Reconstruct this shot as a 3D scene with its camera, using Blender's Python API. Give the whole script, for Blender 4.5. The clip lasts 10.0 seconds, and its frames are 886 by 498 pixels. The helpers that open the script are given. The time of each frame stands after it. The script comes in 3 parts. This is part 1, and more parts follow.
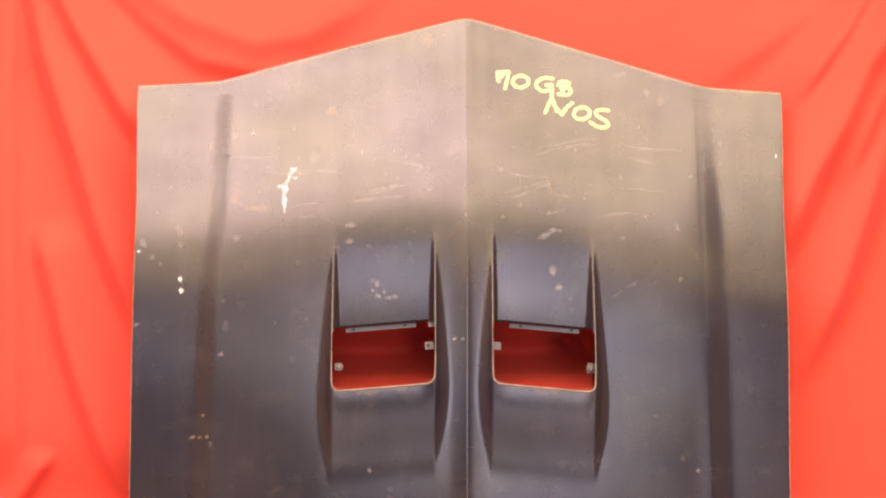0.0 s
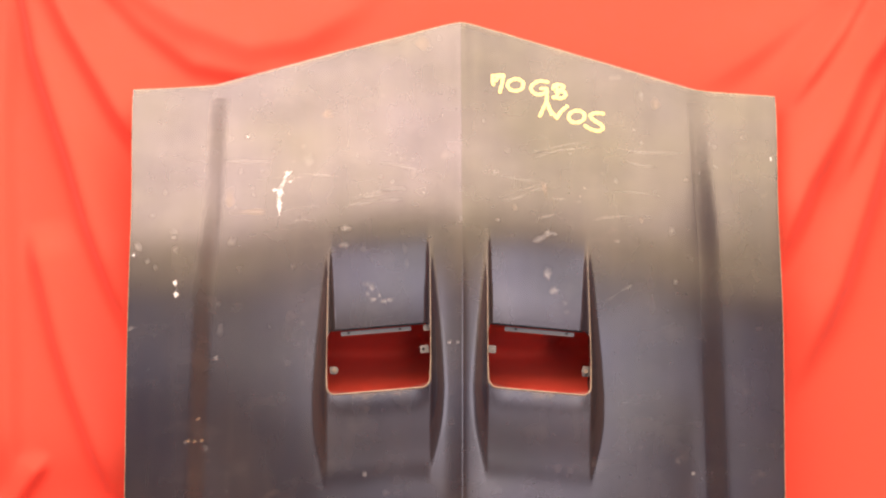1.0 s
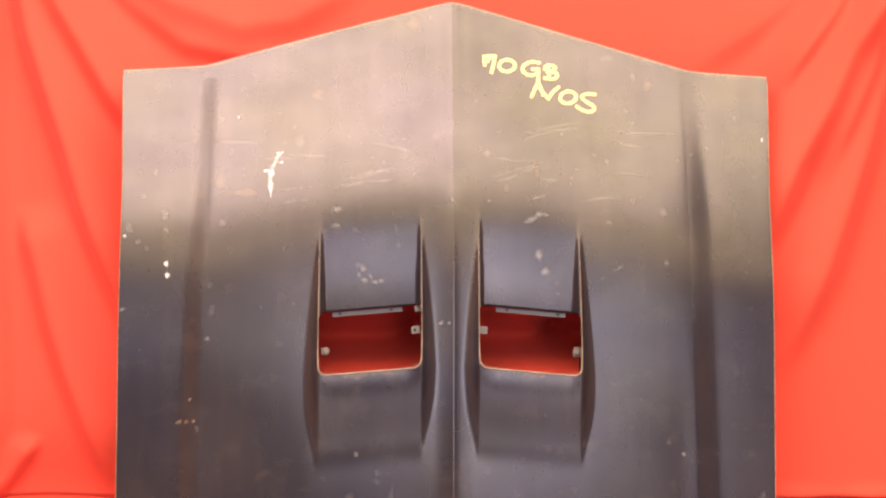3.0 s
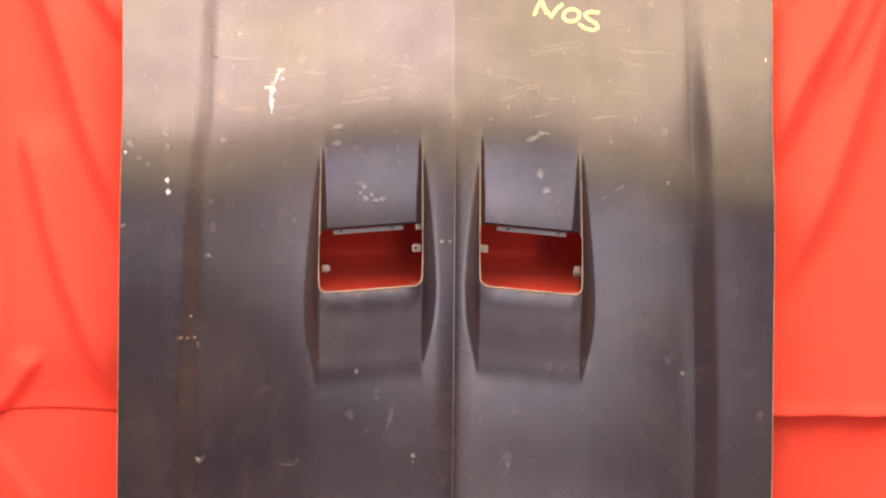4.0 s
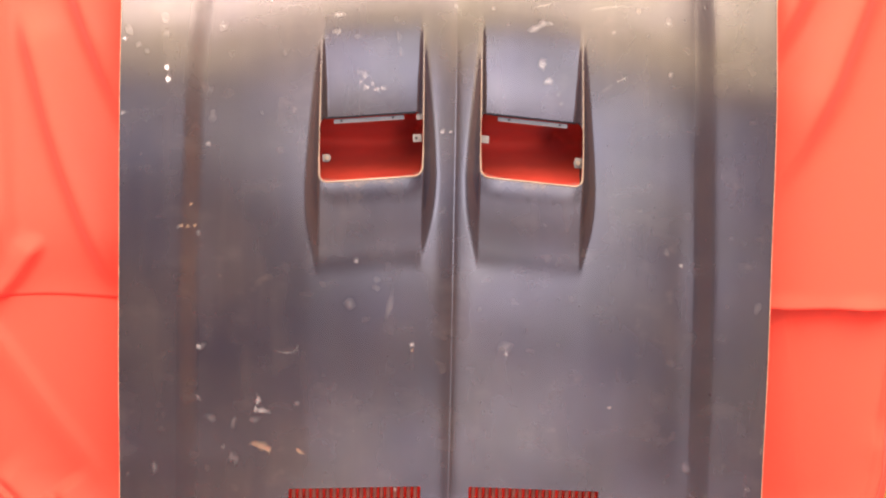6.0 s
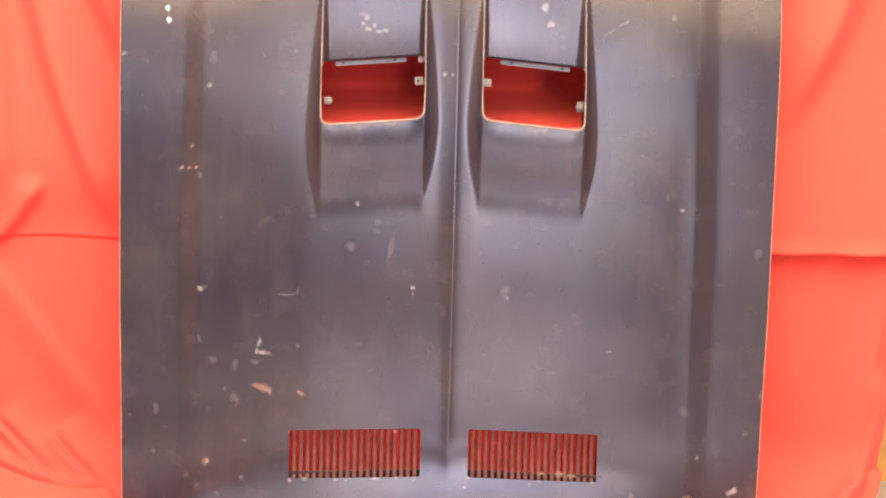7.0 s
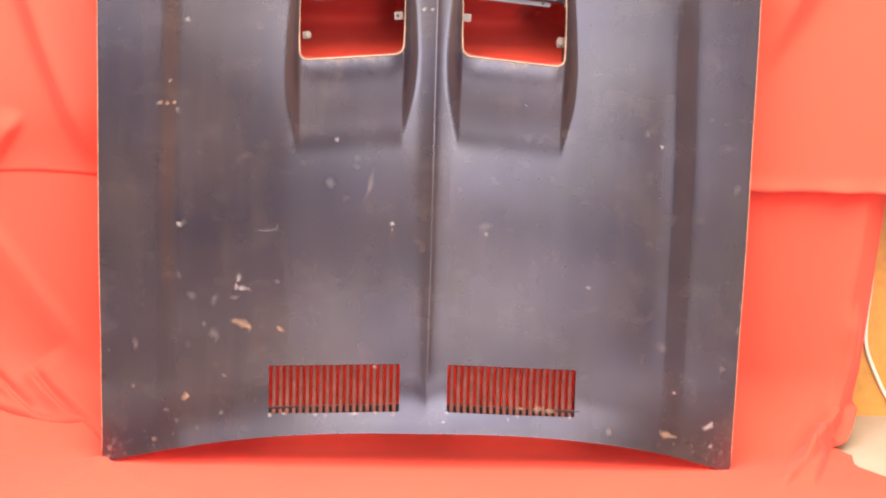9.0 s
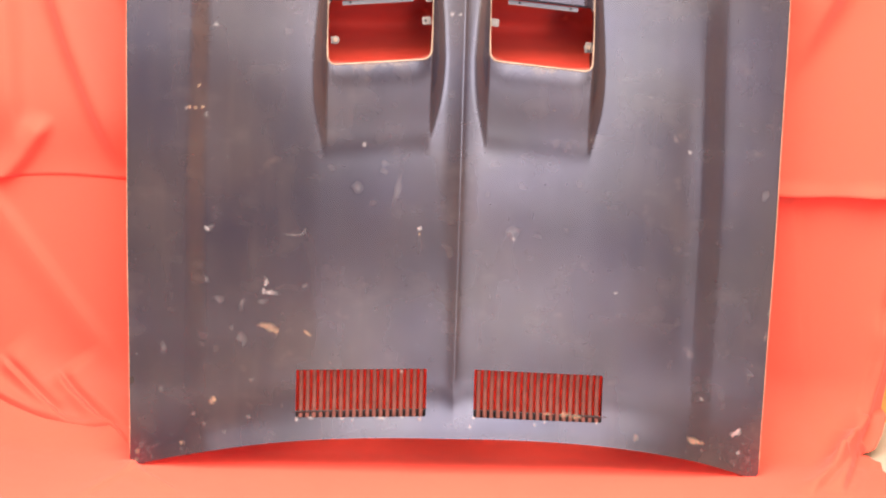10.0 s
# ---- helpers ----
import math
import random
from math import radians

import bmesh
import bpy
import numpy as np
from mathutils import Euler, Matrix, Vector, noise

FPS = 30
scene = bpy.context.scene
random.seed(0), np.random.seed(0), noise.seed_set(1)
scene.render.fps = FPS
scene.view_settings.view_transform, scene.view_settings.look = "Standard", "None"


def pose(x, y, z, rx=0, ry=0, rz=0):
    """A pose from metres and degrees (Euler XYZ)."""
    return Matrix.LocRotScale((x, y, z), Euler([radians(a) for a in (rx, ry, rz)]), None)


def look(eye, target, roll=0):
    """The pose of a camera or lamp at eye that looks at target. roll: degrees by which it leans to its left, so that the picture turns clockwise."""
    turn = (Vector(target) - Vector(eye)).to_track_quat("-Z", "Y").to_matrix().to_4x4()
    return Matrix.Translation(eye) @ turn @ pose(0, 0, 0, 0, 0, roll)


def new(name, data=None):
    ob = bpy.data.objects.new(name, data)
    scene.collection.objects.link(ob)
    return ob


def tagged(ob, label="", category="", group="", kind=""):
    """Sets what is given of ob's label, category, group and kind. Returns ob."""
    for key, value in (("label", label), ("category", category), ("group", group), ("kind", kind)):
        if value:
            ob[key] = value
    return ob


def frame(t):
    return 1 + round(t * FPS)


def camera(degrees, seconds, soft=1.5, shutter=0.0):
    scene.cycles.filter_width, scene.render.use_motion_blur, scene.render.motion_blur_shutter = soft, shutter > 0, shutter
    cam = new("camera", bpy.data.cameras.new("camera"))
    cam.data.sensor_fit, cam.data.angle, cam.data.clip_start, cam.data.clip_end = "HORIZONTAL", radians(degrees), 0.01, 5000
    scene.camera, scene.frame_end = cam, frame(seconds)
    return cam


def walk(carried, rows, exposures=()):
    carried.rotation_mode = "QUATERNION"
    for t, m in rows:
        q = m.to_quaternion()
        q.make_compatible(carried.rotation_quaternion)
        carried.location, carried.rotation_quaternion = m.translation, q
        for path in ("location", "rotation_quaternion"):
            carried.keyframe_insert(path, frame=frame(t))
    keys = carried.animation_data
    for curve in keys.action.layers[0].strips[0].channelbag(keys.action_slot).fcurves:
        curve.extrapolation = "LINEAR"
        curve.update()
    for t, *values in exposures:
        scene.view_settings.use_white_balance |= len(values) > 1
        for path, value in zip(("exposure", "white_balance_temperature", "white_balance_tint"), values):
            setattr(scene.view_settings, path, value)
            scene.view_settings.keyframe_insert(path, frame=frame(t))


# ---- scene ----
# ---------------------------------------------------------------- camera
EYE = Vector((0.0, -3.36, 1.28))


def aim(yaw, pitch, roll):
    """A turn of the camera where it stands: degrees to the left, up, and of lean."""
    a, b = radians(yaw), radians(pitch)
    return look(EYE, EYE + Vector((-math.sin(a) * math.cos(b), math.cos(a) * math.cos(b), math.sin(b))), roll)


cam = camera(33.0, 10.0, soft=2.0)
walk(cam, [(t, aim(*a)) for t, *a in (
    (0.0, 0.00, 0.00, 0.00), (0.5, -0.23, 0.16, -0.05), (1.0, -0.19, 0.13, -0.07), (1.5, -0.27, 0.13, -0.07),
    (2.0, -0.54, -0.02, -0.07), (2.2, -0.55, -0.04, -0.07), (2.8, -0.53, -0.40, -0.06), (3.3, -0.51, -1.45, 0.04),
    (3.5, -0.54, -2.49, 0.18), (3.7, -0.52, -3.17, 0.26), (4.0, -0.49, -3.73, 0.35), (4.5, -0.52, -4.85, 0.44),
    (4.8, -0.52, -5.75, 0.58), (5.0, -0.52, -6.62, 0.68), (5.2, -0.53, -6.72, 0.74), (5.5, -0.54, -6.81, 0.80), (5.7, -0.54, -7.35, 0.82),
    (5.95, -0.53, -7.84, 0.88), (6.5, -0.51, -8.14, 1.00), (6.8, -0.50, -8.53, 1.07), (6.9, -0.51, -9.45, 1.16), (7.0, -0.52, -10.09, 1.24), (7.2, -0.54, -10.75, 1.33),
    (7.5, -0.56, -11.70, 1.46), (7.75, -0.57, -12.40, 1.53), (8.0, -0.58, -12.64, 1.56), (8.5, -0.68, -12.67, 1.56), (8.7, -1.08, -12.62, 1.54), (9.0, -1.38, -12.52, 1.50),
    (9.2, -1.46, -12.46, 1.48), (9.5, -1.28, -12.38, 1.47), (9.8, -0.80, -12.37, 1.45), (10.0, -0.31, -12.36, 1.43))],
    exposures=[(t, e, k, 18) for t, e, k in ((0.0, 0.0, 6500), (4.1, 0.0, 6500), (4.5, 0.10, 6490), (5.0, 0.26, 6400), (5.5, 0.59, 6300), (7.0, 0.78, 6150), (8.5, 0.89, 6150), (9.2, 0.93, 6150), (10.0, 1.05, 6150))])

# ---------------------------------------------------------------- light
world = bpy.data.worlds.new("room_air")
scene.world = world
world.use_nodes = True
world.node_tree.nodes["Background"].inputs[0].default_value = (0.9, 0.9, 1.0, 1)
world.node_tree.nodes["Background"].inputs[1].default_value = 0.02


def area_lamp(name, eye, target, wide, high, watts, colour):
    lamp = bpy.data.lights.new(name, "AREA")
    lamp.shape, lamp.size, lamp.size_y, lamp.energy, lamp.color = "RECTANGLE", wide, high, watts, colour
    ob = new(name, lamp)
    ob.matrix_world = look(eye, target)
    return ob


area_lamp("ceiling_light", (0.0, -5.0, 2.93), (0.0, -5.0, 0), 6.2, 3.0, 140, (1.0, 0.79, 0.45))
area_lamp("ceiling_light", (-0.85, -1.92, 2.93), (-0.85, -1.92, 0), 2.20, 3.04, 205, (1.0, 0.79, 0.64))
area_lamp("ceiling_light", (1.285, -1.92, 2.93), (1.285, -1.92, 0), 1.87, 3.04, 139, (1.0, 0.81, 0.57))
# unseen cool area lamps, added and sized for the panel's bluish reflections
area_lamp("cool_front_light", (0.50, -7.55, 1.79), (0.50, 0, 1.79), 2.8, 2.12, 72, (0.83, 0.84, 0.97))
area_lamp("cool_front_light", (2.70, -7.55, 2.06), (2.70, 0, 2.06), 1.5, 1.58, 22, (0.78, 0.82, 1.0))
# low lamp, unseen, added to brighten the panel's lower right
area_lamp("low_fill_light", (2.20, -7.50, 0.76), (2.20, 0, 0.76), 2.5, 0.95, 23, (0.88, 0.85, 0.96))
area_lamp("cool_front_light", (-2.15, -7.55, 2.05), (-2.15, 0, 2.05), 2.3, 1.6, 12, (0.80, 0.84, 1.0))


# ---------------------------------------------------------------- materials
def material(name, colour, rough=0.5, metal=0.0, vary=0.15, scale=8.0, bump=0.0, bump_scale=200.0, ior=1.5, sheen=0.0, rough_vary=0.08):
    """A surface with variation of colour and gloss at two scales and a fine relief."""
    m = bpy.data.materials.new(name)
    m.use_nodes = True
    nt = m.node_tree
    n, k = nt.nodes, nt.links.new
    p = n["Principled BSDF"]
    p.inputs["Metallic"].default_value, p.inputs["IOR"].default_value = metal, ior
    p.inputs["Sheen Weight"].default_value, p.inputs["Sheen Roughness"].default_value = sheen, 0.5
    co = n.new("ShaderNodeTexCoord")
    a, b = n.new("ShaderNodeTexNoise"), n.new("ShaderNodeTexNoise")
    for tex, s in ((a, scale), (b, scale * 9)):
        tex.inputs["Scale"].default_value, tex.inputs["Detail"].default_value = s, 4
        k(co.outputs["Object"], tex.inputs["Vector"])
    add = n.new("ShaderNodeMath")
    add.operation = "ADD"
    k(a.outputs["Fac"], add.inputs[0])
    k(b.outputs["Fac"], add.inputs[1])
    span = n.new("ShaderNodeMapRange")
    span.inputs["From Min"].default_value, span.inputs["From Max"].default_value = 0.7, 1.3
    k(add.outputs[0], span.inputs["Value"])
    mix = n.new("ShaderNodeMix")
    mix.data_type = "RGBA"
    mix.inputs[6].default_value = (*[c * (1 - vary) for c in colour], 1)
    mix.inputs[7].default_value = (*[min(1, c * (1 + vary)) for c in colour], 1)
    k(span.outputs[0], mix.inputs[0])
    k(mix.outputs[2], p.inputs["Base Color"])
    r = n.new("ShaderNodeMapRange")
    r.inputs["From Min"].default_value, r.inputs["From Max"].default_value = 0.7, 1.3
    r.inputs["To Min"].default_value, r.inputs["To Max"].default_value = rough - rough_vary, rough + rough_vary
    k(add.outputs[0], r.inputs["Value"])
    k(r.outputs[0], p.inputs["Roughness"])
    if bump:
        f, bp = n.new("ShaderNodeTexNoise"), n.new("ShaderNodeBump")
        f.inputs["Scale"].default_value, f.inputs["Detail"].default_value = bump_scale, 3
        k(co.outputs["Object"], f.inputs["Vector"])
        bp.inputs["Strength"].default_value, bp.inputs["Distance"].default_value = bump, 0.001
        k(f.outputs["Fac"], bp.inputs["Height"])
        k(bp.outputs[0], p.inputs["Normal"])
    return m


def hood_paint():
    """Semi-gloss black primer: bluish, with brown bloom, dull patches, fine dust and scratches along the panel."""
    m = material("black_primer", (0.034, 0.033, 0.038), rough=0.25, bump=0.0, bump_scale=300, ior=1.85)
    nt = m.node_tree
    n, k = nt.nodes, nt.links.new
    p = n["Principled BSDF"]
    co = n.new("ShaderNodeTexCoord")

    def noise_of(scale, detail, stretch=(1, 1, 1), lo=0.4, hi=0.6):
        mp, tex, r = n.new("ShaderNodeMapping"), n.new("ShaderNodeTexNoise"), n.new("ShaderNodeMapRange")
        mp.inputs["Scale"].default_value = stretch
        tex.inputs["Scale"].default_value, tex.inputs["Detail"].default_value = scale, detail
        r.inputs["From Min"].default_value, r.inputs["From Max"].default_value = lo, hi
        k(co.outputs["Object"], mp.inputs["Vector"])
        k(mp.outputs[0], tex.inputs["Vector"])
        k(tex.outputs["Fac"], r.inputs["Value"])
        return r.outputs[0]

    def mixed(fac, a, b, amount=1.0):
        mul, mx = n.new("ShaderNodeMath"), n.new("ShaderNodeMix")
        mul.operation, mx.data_type = "MULTIPLY", "RGBA"
        mul.inputs[1].default_value = amount
        k(fac, mul.inputs[0])
        k(mul.outputs[0], mx.inputs[0])
        for slot, v in ((6, a), (7, b)):
            if isinstance(v, tuple):
                mx.inputs[slot].default_value = (*v, 1)
            else:
                k(v, mx.inputs[slot])
        return mx.outputs[2]

    bloom = mixed(noise_of(2.6, 3, (1, 1, 1), 0.3, 0.7), (0.015, 0.014, 0.025), (0.024, 0.019, 0.023))
    haze = mixed(noise_of(3.2, 3, (1.4, 0.8, 1), 0.45, 0.80), bloom, (0.085, 0.068, 0.055), 0.28)
    streak = mixed(noise_of(8, 5, (4, 0.5, 1), 0.48, 0.85), haze, (0.080, 0.066, 0.058), 0.12)
    smear = mixed(noise_of(14, 3, (0.8, 1.3, 1), 0.55, 0.85), streak, (0.100, 0.088, 0.080), 0.16)
    spots = mixed(noise_of(22, 2, (1, 1, 1), 0.66, 0.84), smear, (0.16, 0.125, 0.10), 0.15)
    k(spots, p.inputs["Base Color"])
    r = n.new("ShaderNodeMapRange")
    r.inputs["To Min"].default_value, r.inputs["To Max"].default_value = 0.180, 0.225
    k(noise_of(5, 3, (1.5, 0.7, 1), 0.25, 0.75), r.inputs["Value"])
    k(r.outputs[0], p.inputs["Roughness"])
    # dull patches and wiped streaks in the gloss
    total = None
    for fac, low, high in ((noise_of(3.0, 3, (1, 0.9, 1), 0.3, 0.7), 0.36, 0.46), (noise_of(9, 5, (3.0, 0.35, 1), 0.3, 0.7), -0.014, 0.014), (noise_of(10, 5, (0.8, 1.2, 1), 0.3, 0.7), -0.032, 0.032)):
        part_of = n.new("ShaderNodeMapRange")
        part_of.inputs["To Min"].default_value, part_of.inputs["To Max"].default_value = low, high
        k(fac, part_of.inputs["Value"])
        if total is None:
            total = part_of.outputs[0]
        else:
            plus = n.new("ShaderNodeMath")
            plus.operation = "ADD"
            k(total, plus.inputs[0])
            k(part_of.outputs[0], plus.inputs[1])
            total = plus.outputs[0]
    k(total, p.inputs["Specular IOR Level"])
    tint = mixed(noise_of(3.2, 4, (1, 1.2, 1), 0.35, 0.65), (1.0, 0.94, 0.96), (0.99, 0.945, 0.82))
    k(tint, p.inputs["Specular Tint"])
    return m


BLACK = hood_paint()
UNDER = material("dark_steel", (0.02, 0.02, 0.022), rough=0.6, vary=0.3)
RUST = material("worn_edge", (0.25, 0.19, 0.14), rough=0.5, vary=0.4, scale=30)
STEEL = material("zinc_steel", (0.17, 0.155, 0.14), rough=0.45, metal=0.3, vary=0.2, scale=30)
RIM = material("worn_rim", (0.30, 0.22, 0.15), rough=0.5, vary=0.5, scale=18)
GREY = material("grey_flange", (0.13, 0.135, 0.15), rough=0.4, vary=0.2, scale=30)
BLACKENED = material("soot", (0.01, 0.01, 0.01), rough=0.8)


def scuffed(name, colour, cover, most=1.0):
    """Scraped paint, and the tan and brown bands, that let the black show through in specks."""
    m = material(name, colour, rough=0.6, vary=0.3, scale=60)
    n, k = m.node_tree.nodes, m.node_tree.links.new
    co, tex, r = n.new("ShaderNodeTexCoord"), n.new("ShaderNodeTexNoise"), n.new("ShaderNodeMapRange")
    tex.inputs["Scale"].default_value, tex.inputs["Detail"].default_value, tex.inputs["Roughness"].default_value = 170, 5, 0.65
    soft, both = n.new("ShaderNodeAttribute"), n.new("ShaderNodeMath")
    soft.attribute_name, both.operation, both.inputs[1].default_value = "cover", "MULTIPLY_ADD", 1.9
    k(co.outputs["Object"], tex.inputs["Vector"])
    k(tex.outputs["Fac"], both.inputs[0])
    k(soft.outputs["Fac"], both.inputs[2])
    r.inputs["From Min"].default_value, r.inputs["From Max"].default_value = 1.45 - 0.4 * cover, 2.45 - 0.4 * cover
    r.inputs["To Min"].default_value, r.inputs["To Max"].default_value = 0.0, most
    k(both.outputs[0], r.inputs["Value"])
    k(r.outputs[0], n["Principled BSDF"].inputs["Alpha"])
    return m


FAINT = scuffed("scuff_grey", (0.34, 0.33, 0.34), 0.35, 0.21)
PALE = scuffed("scuff_pale", (0.84, 0.77, 0.72), 0.40, 0.16)
CHALK = scuffed("scuff_white", (0.62, 0.61, 0.62), 0.55, 0.34)
BRIGHT = scuffed("scrape_white", (0.85, 0.83, 0.80), 0.80, 0.95)
TAN = scuffed("scuff_tan", (0.50, 0.35, 0.23), 0.55, 0.44)
OCHRE = scuffed("scuff_ochre", (0.72, 0.55, 0.38), 0.45, 0.22)
EDGE = scuffed("nose_wear_glow", (0.80, 0.60, 0.43), 0.80, 0.30)
FILM = scuffed("rust_film", (0.075, 0.042, 0.032), 0.75, 0.34)
LIP_TAN = scuffed("lip_tan", (0.42, 0.35, 0.28), 0.60, 0.40)
# the slats' brown has the cloth's red bounce painted in
SLAT = material("red_bounce_primer", (0.098, 0.042, 0.036), rough=0.9, vary=0.35, scale=40, ior=1.2)
YELLOW = material("yellow_marker", (0.82, 0.72, 0.29), rough=0.6, vary=0.12, scale=40)
CLOTH = material("red_cloth", (0.80, 0.070, 0.037), rough=0.85, vary=0.06, scale=3, bump=0.25, bump_scale=900, sheen=0.09)
WOOD = material("wood_panel", (0.58, 0.29, 0.060), rough=0.45, vary=0.13, scale=4)
WALNUT = material("walnut_panel", (0.27, 0.16, 0.10), rough=0.5, vary=0.2, scale=4)
VINYL = material("cream_vinyl", (0.36, 0.325, 0.27), rough=0.45, vary=0.08, scale=3)
GLOSS_FLOOR = material("polished_concrete", (0.19, 0.185, 0.21), rough=0.15, vary=0.12, scale=4, ior=2.1, rough_vary=0.03)
PLASTER = material("plaster", (0.55, 0.50, 0.44), rough=0.9, vary=0.06, scale=3)
UMBER = material("dark_panel", (0.050, 0.042, 0.046), rough=0.7, vary=0.2, scale=4)
PLASTIC = material("white_plastic", (0.75, 0.73, 0.66), rough=0.4, vary=0.05)


# ---------------------------------------------------------------- mesh helpers
def from_grid(name, verts, faces, mat, smooth=True):
    me = bpy.data.meshes.new(name)
    me.from_pydata([tuple(v) for v in verts], [], [tuple(f) for f in faces])
    me.materials.append(mat)
    if smooth:
        me.polygons.foreach_set("use_smooth", [True] * len(me.polygons))
    me.update()
    return me


def part(name, bm, mat, parent, label=""):
    """Link a bmesh, or a mesh, as one object under a thing or a part."""
    if isinstance(bm, bmesh.types.BMesh):
        me = bpy.data.meshes.new(name)
        bm.to_mesh(me)
        bm.free()
        me.materials.append(mat)
    else:
        me = bm
    ob = new(name, me)
    ob.parent = parent
    return tagged(ob, label)


def box(bm, centre, size, turn=None, bevel=0.0):
    m = Matrix.Translation(centre) @ (turn or Matrix()) @ Matrix.Diagonal((*size, 1))
    made = bmesh.ops.create_cube(bm, size=1, matrix=m)
    if bevel:
        edges = list({e for v in made["verts"] for e in v.link_edges})
        bmesh.ops.bevel(bm, geom=edges, offset=bevel, segments=2, affect="EDGES")
    return bm


def smooth(a, b, x):
    t = np.clip((x - a) / (b - a), 0, 1)
    return t * t * (3 - 2 * t)


def tube(bm, points, radius, sides=8, closed=False):
    """A round bar along a line of points; radius may be one for each point."""
    radii = radius if isinstance(radius, list) else [radius] * len(points)
    pts = [Vector(p) for p in points]
    rings, count = [], len(pts)
    up = None
    for i, p in enumerate(pts):
        before, after = (pts[i - 1], pts[(i + 1) % count]) if closed else (pts[max(i - 1, 0)], pts[min(i + 1, count - 1)])
        d = (after - before).normalized()
        if up is None:
            up = d.orthogonal().normalized()
        up = (up - d * up.dot(d)).normalized()
        side = d.cross(up)
        rings.append([bm.verts.new(p + radii[i] * (math.cos(a) * up + math.sin(a) * side)) for a in (2 * math.pi * j / sides for j in range(sides))])
    for i in range(count if closed else count - 1):
        a, b = rings[i], rings[(i + 1) % count]
        for j in range(sides):
            bm.faces.new((a[j], a[(j + 1) % sides], b[(j + 1) % sides], b[j])).smooth = True
    if not closed:
        bm.faces.new(rings[0][::-1])
        bm.faces.new(rings[-1])
    return bm


# ---------------------------------------------------------------- the room
def room_box(name, centre, size, mat, label=""):
    me = bpy.data.meshes.new(name)
    bm = box(bmesh.new(), centre, size)
    bm.to_mesh(me)
    bm.free()
    me.materials.append(mat)
    return tagged(new(name, me), label, kind="structure")


room_box("floor", (0.55, -3.4, -0.068), (7.9, 8.4, 0.10), VINYL, "pale cream vinyl floor")
# unseen glossy layer, added so the lower panel mirrors the front lamps
room_box("mirror_floor", (0.55, -4.03, -0.012), (7.9, 7.14, 0.010), GLOSS_FLOOR, "dark polished concrete floor")
room_box("ceiling", (0.55, -3.4, 3.05), (8.1, 8.4, 0.10), PLASTER, "plain pale ceiling")
room_box("wall_north", (0.55, 0.549, 1.47), (7.9, 0.10, 3.06), WOOD, "yellowish wood-panelled wall behind the cloth")
# these three walls are unseen; their tones are set for what the panel reflects
room_box("wall_south", (0.55, -7.65, 1.5), (7.9, 0.10, 3.0), UMBER, "dark wood-panelled wall")
room_box("wall_west", (-3.45, -3.4, 1.5), (0.10, 8.4, 3.0), WALNUT, "brown wood-panelled wall")
room_box("wall_east", (4.55, -3.4, 1.5), (0.10, 8.4, 3.0), WALNUT, "brown wood-panelled wall")


# ---------------------------------------------------------------- cloth
def along(px, pz, line):
    """Signed distance of points from a polyline, and how far along it the nearest place is, 0 to 1."""
    best, sign, place = np.full(px.shape, 1e9), np.zeros(px.shape), np.zeros(px.shape)
    n = len(line) - 1
    for i, ((x0, z0), (x1, z1)) in enumerate(zip(line, line[1:])):
        dx, dz = x1 - x0, z1 - z0
        t = np.clip(((px - x0) * dx + (pz - z0) * dz) / (dx * dx + dz * dz), 0, 1)
        ex, ez = px - x0 - t * dx, pz - z0 - t * dz
        d = np.hypot(ex, ez)
        near = d < best
        best = np.where(near, d, best)
        sign = np.where(near, np.sign(ex * dz - ez * dx), sign)
        place = np.where(near, (i + t) / n, place)
    return best * sign, place


def fold(px, pz, line, width, height, side=1):
    """A draped fold along a line, dying out at its ends: one flank long and gentle, the other short and steep."""
    d, s = along(px, pz, line)
    fade = smooth(0, 0.12, s) * (1 - smooth(0.7, 1.0, s))
    d = d * side
    return height * fade * np.exp(-np.where(d > 0, d / (1.0 * width), d / (2.8 * width)) ** 2)


def soft_noise(px, pz, scale, seed):
    rng = np.random.RandomState(seed)
    out = np.zeros(px.shape)
    for _ in range(9):
        a, f, ph = rng.uniform(0, 2 * math.pi), scale * rng.uniform(0.5, 1.6), rng.uniform(0, 2 * math.pi)
        out += np.sin(px * f * math.cos(a) + pz * f * math.sin(a) * 0.6 + ph)
    return out / 9


def sheet(name, xs, ys, place, label, group="red cloths"):
    """A cloth from a grid; place turns the grid's two coordinates into x, y, z."""
    gx, gy = np.meshgrid(xs, ys)
    x, y, z = place(gx, gy)
    w, h = len(xs), len(ys)
    verts = np.stack([x.ravel(), y.ravel(), z.ravel()], 1)
    i = np.arange(w * h).reshape(h, w)
    faces = np.stack([i[:-1, :-1].ravel(), i[:-1, 1:].ravel(), i[1:, 1:].ravel(), i[1:, :-1].ravel()], 1)
    ob = new(name, from_grid(name, verts, faces, CLOTH))
    thick = ob.modifiers.new("thickness", "SOLIDIFY")
    thick.thickness, thick.offset = 0.002, 0
    return tagged(ob, label, "cloth", group)


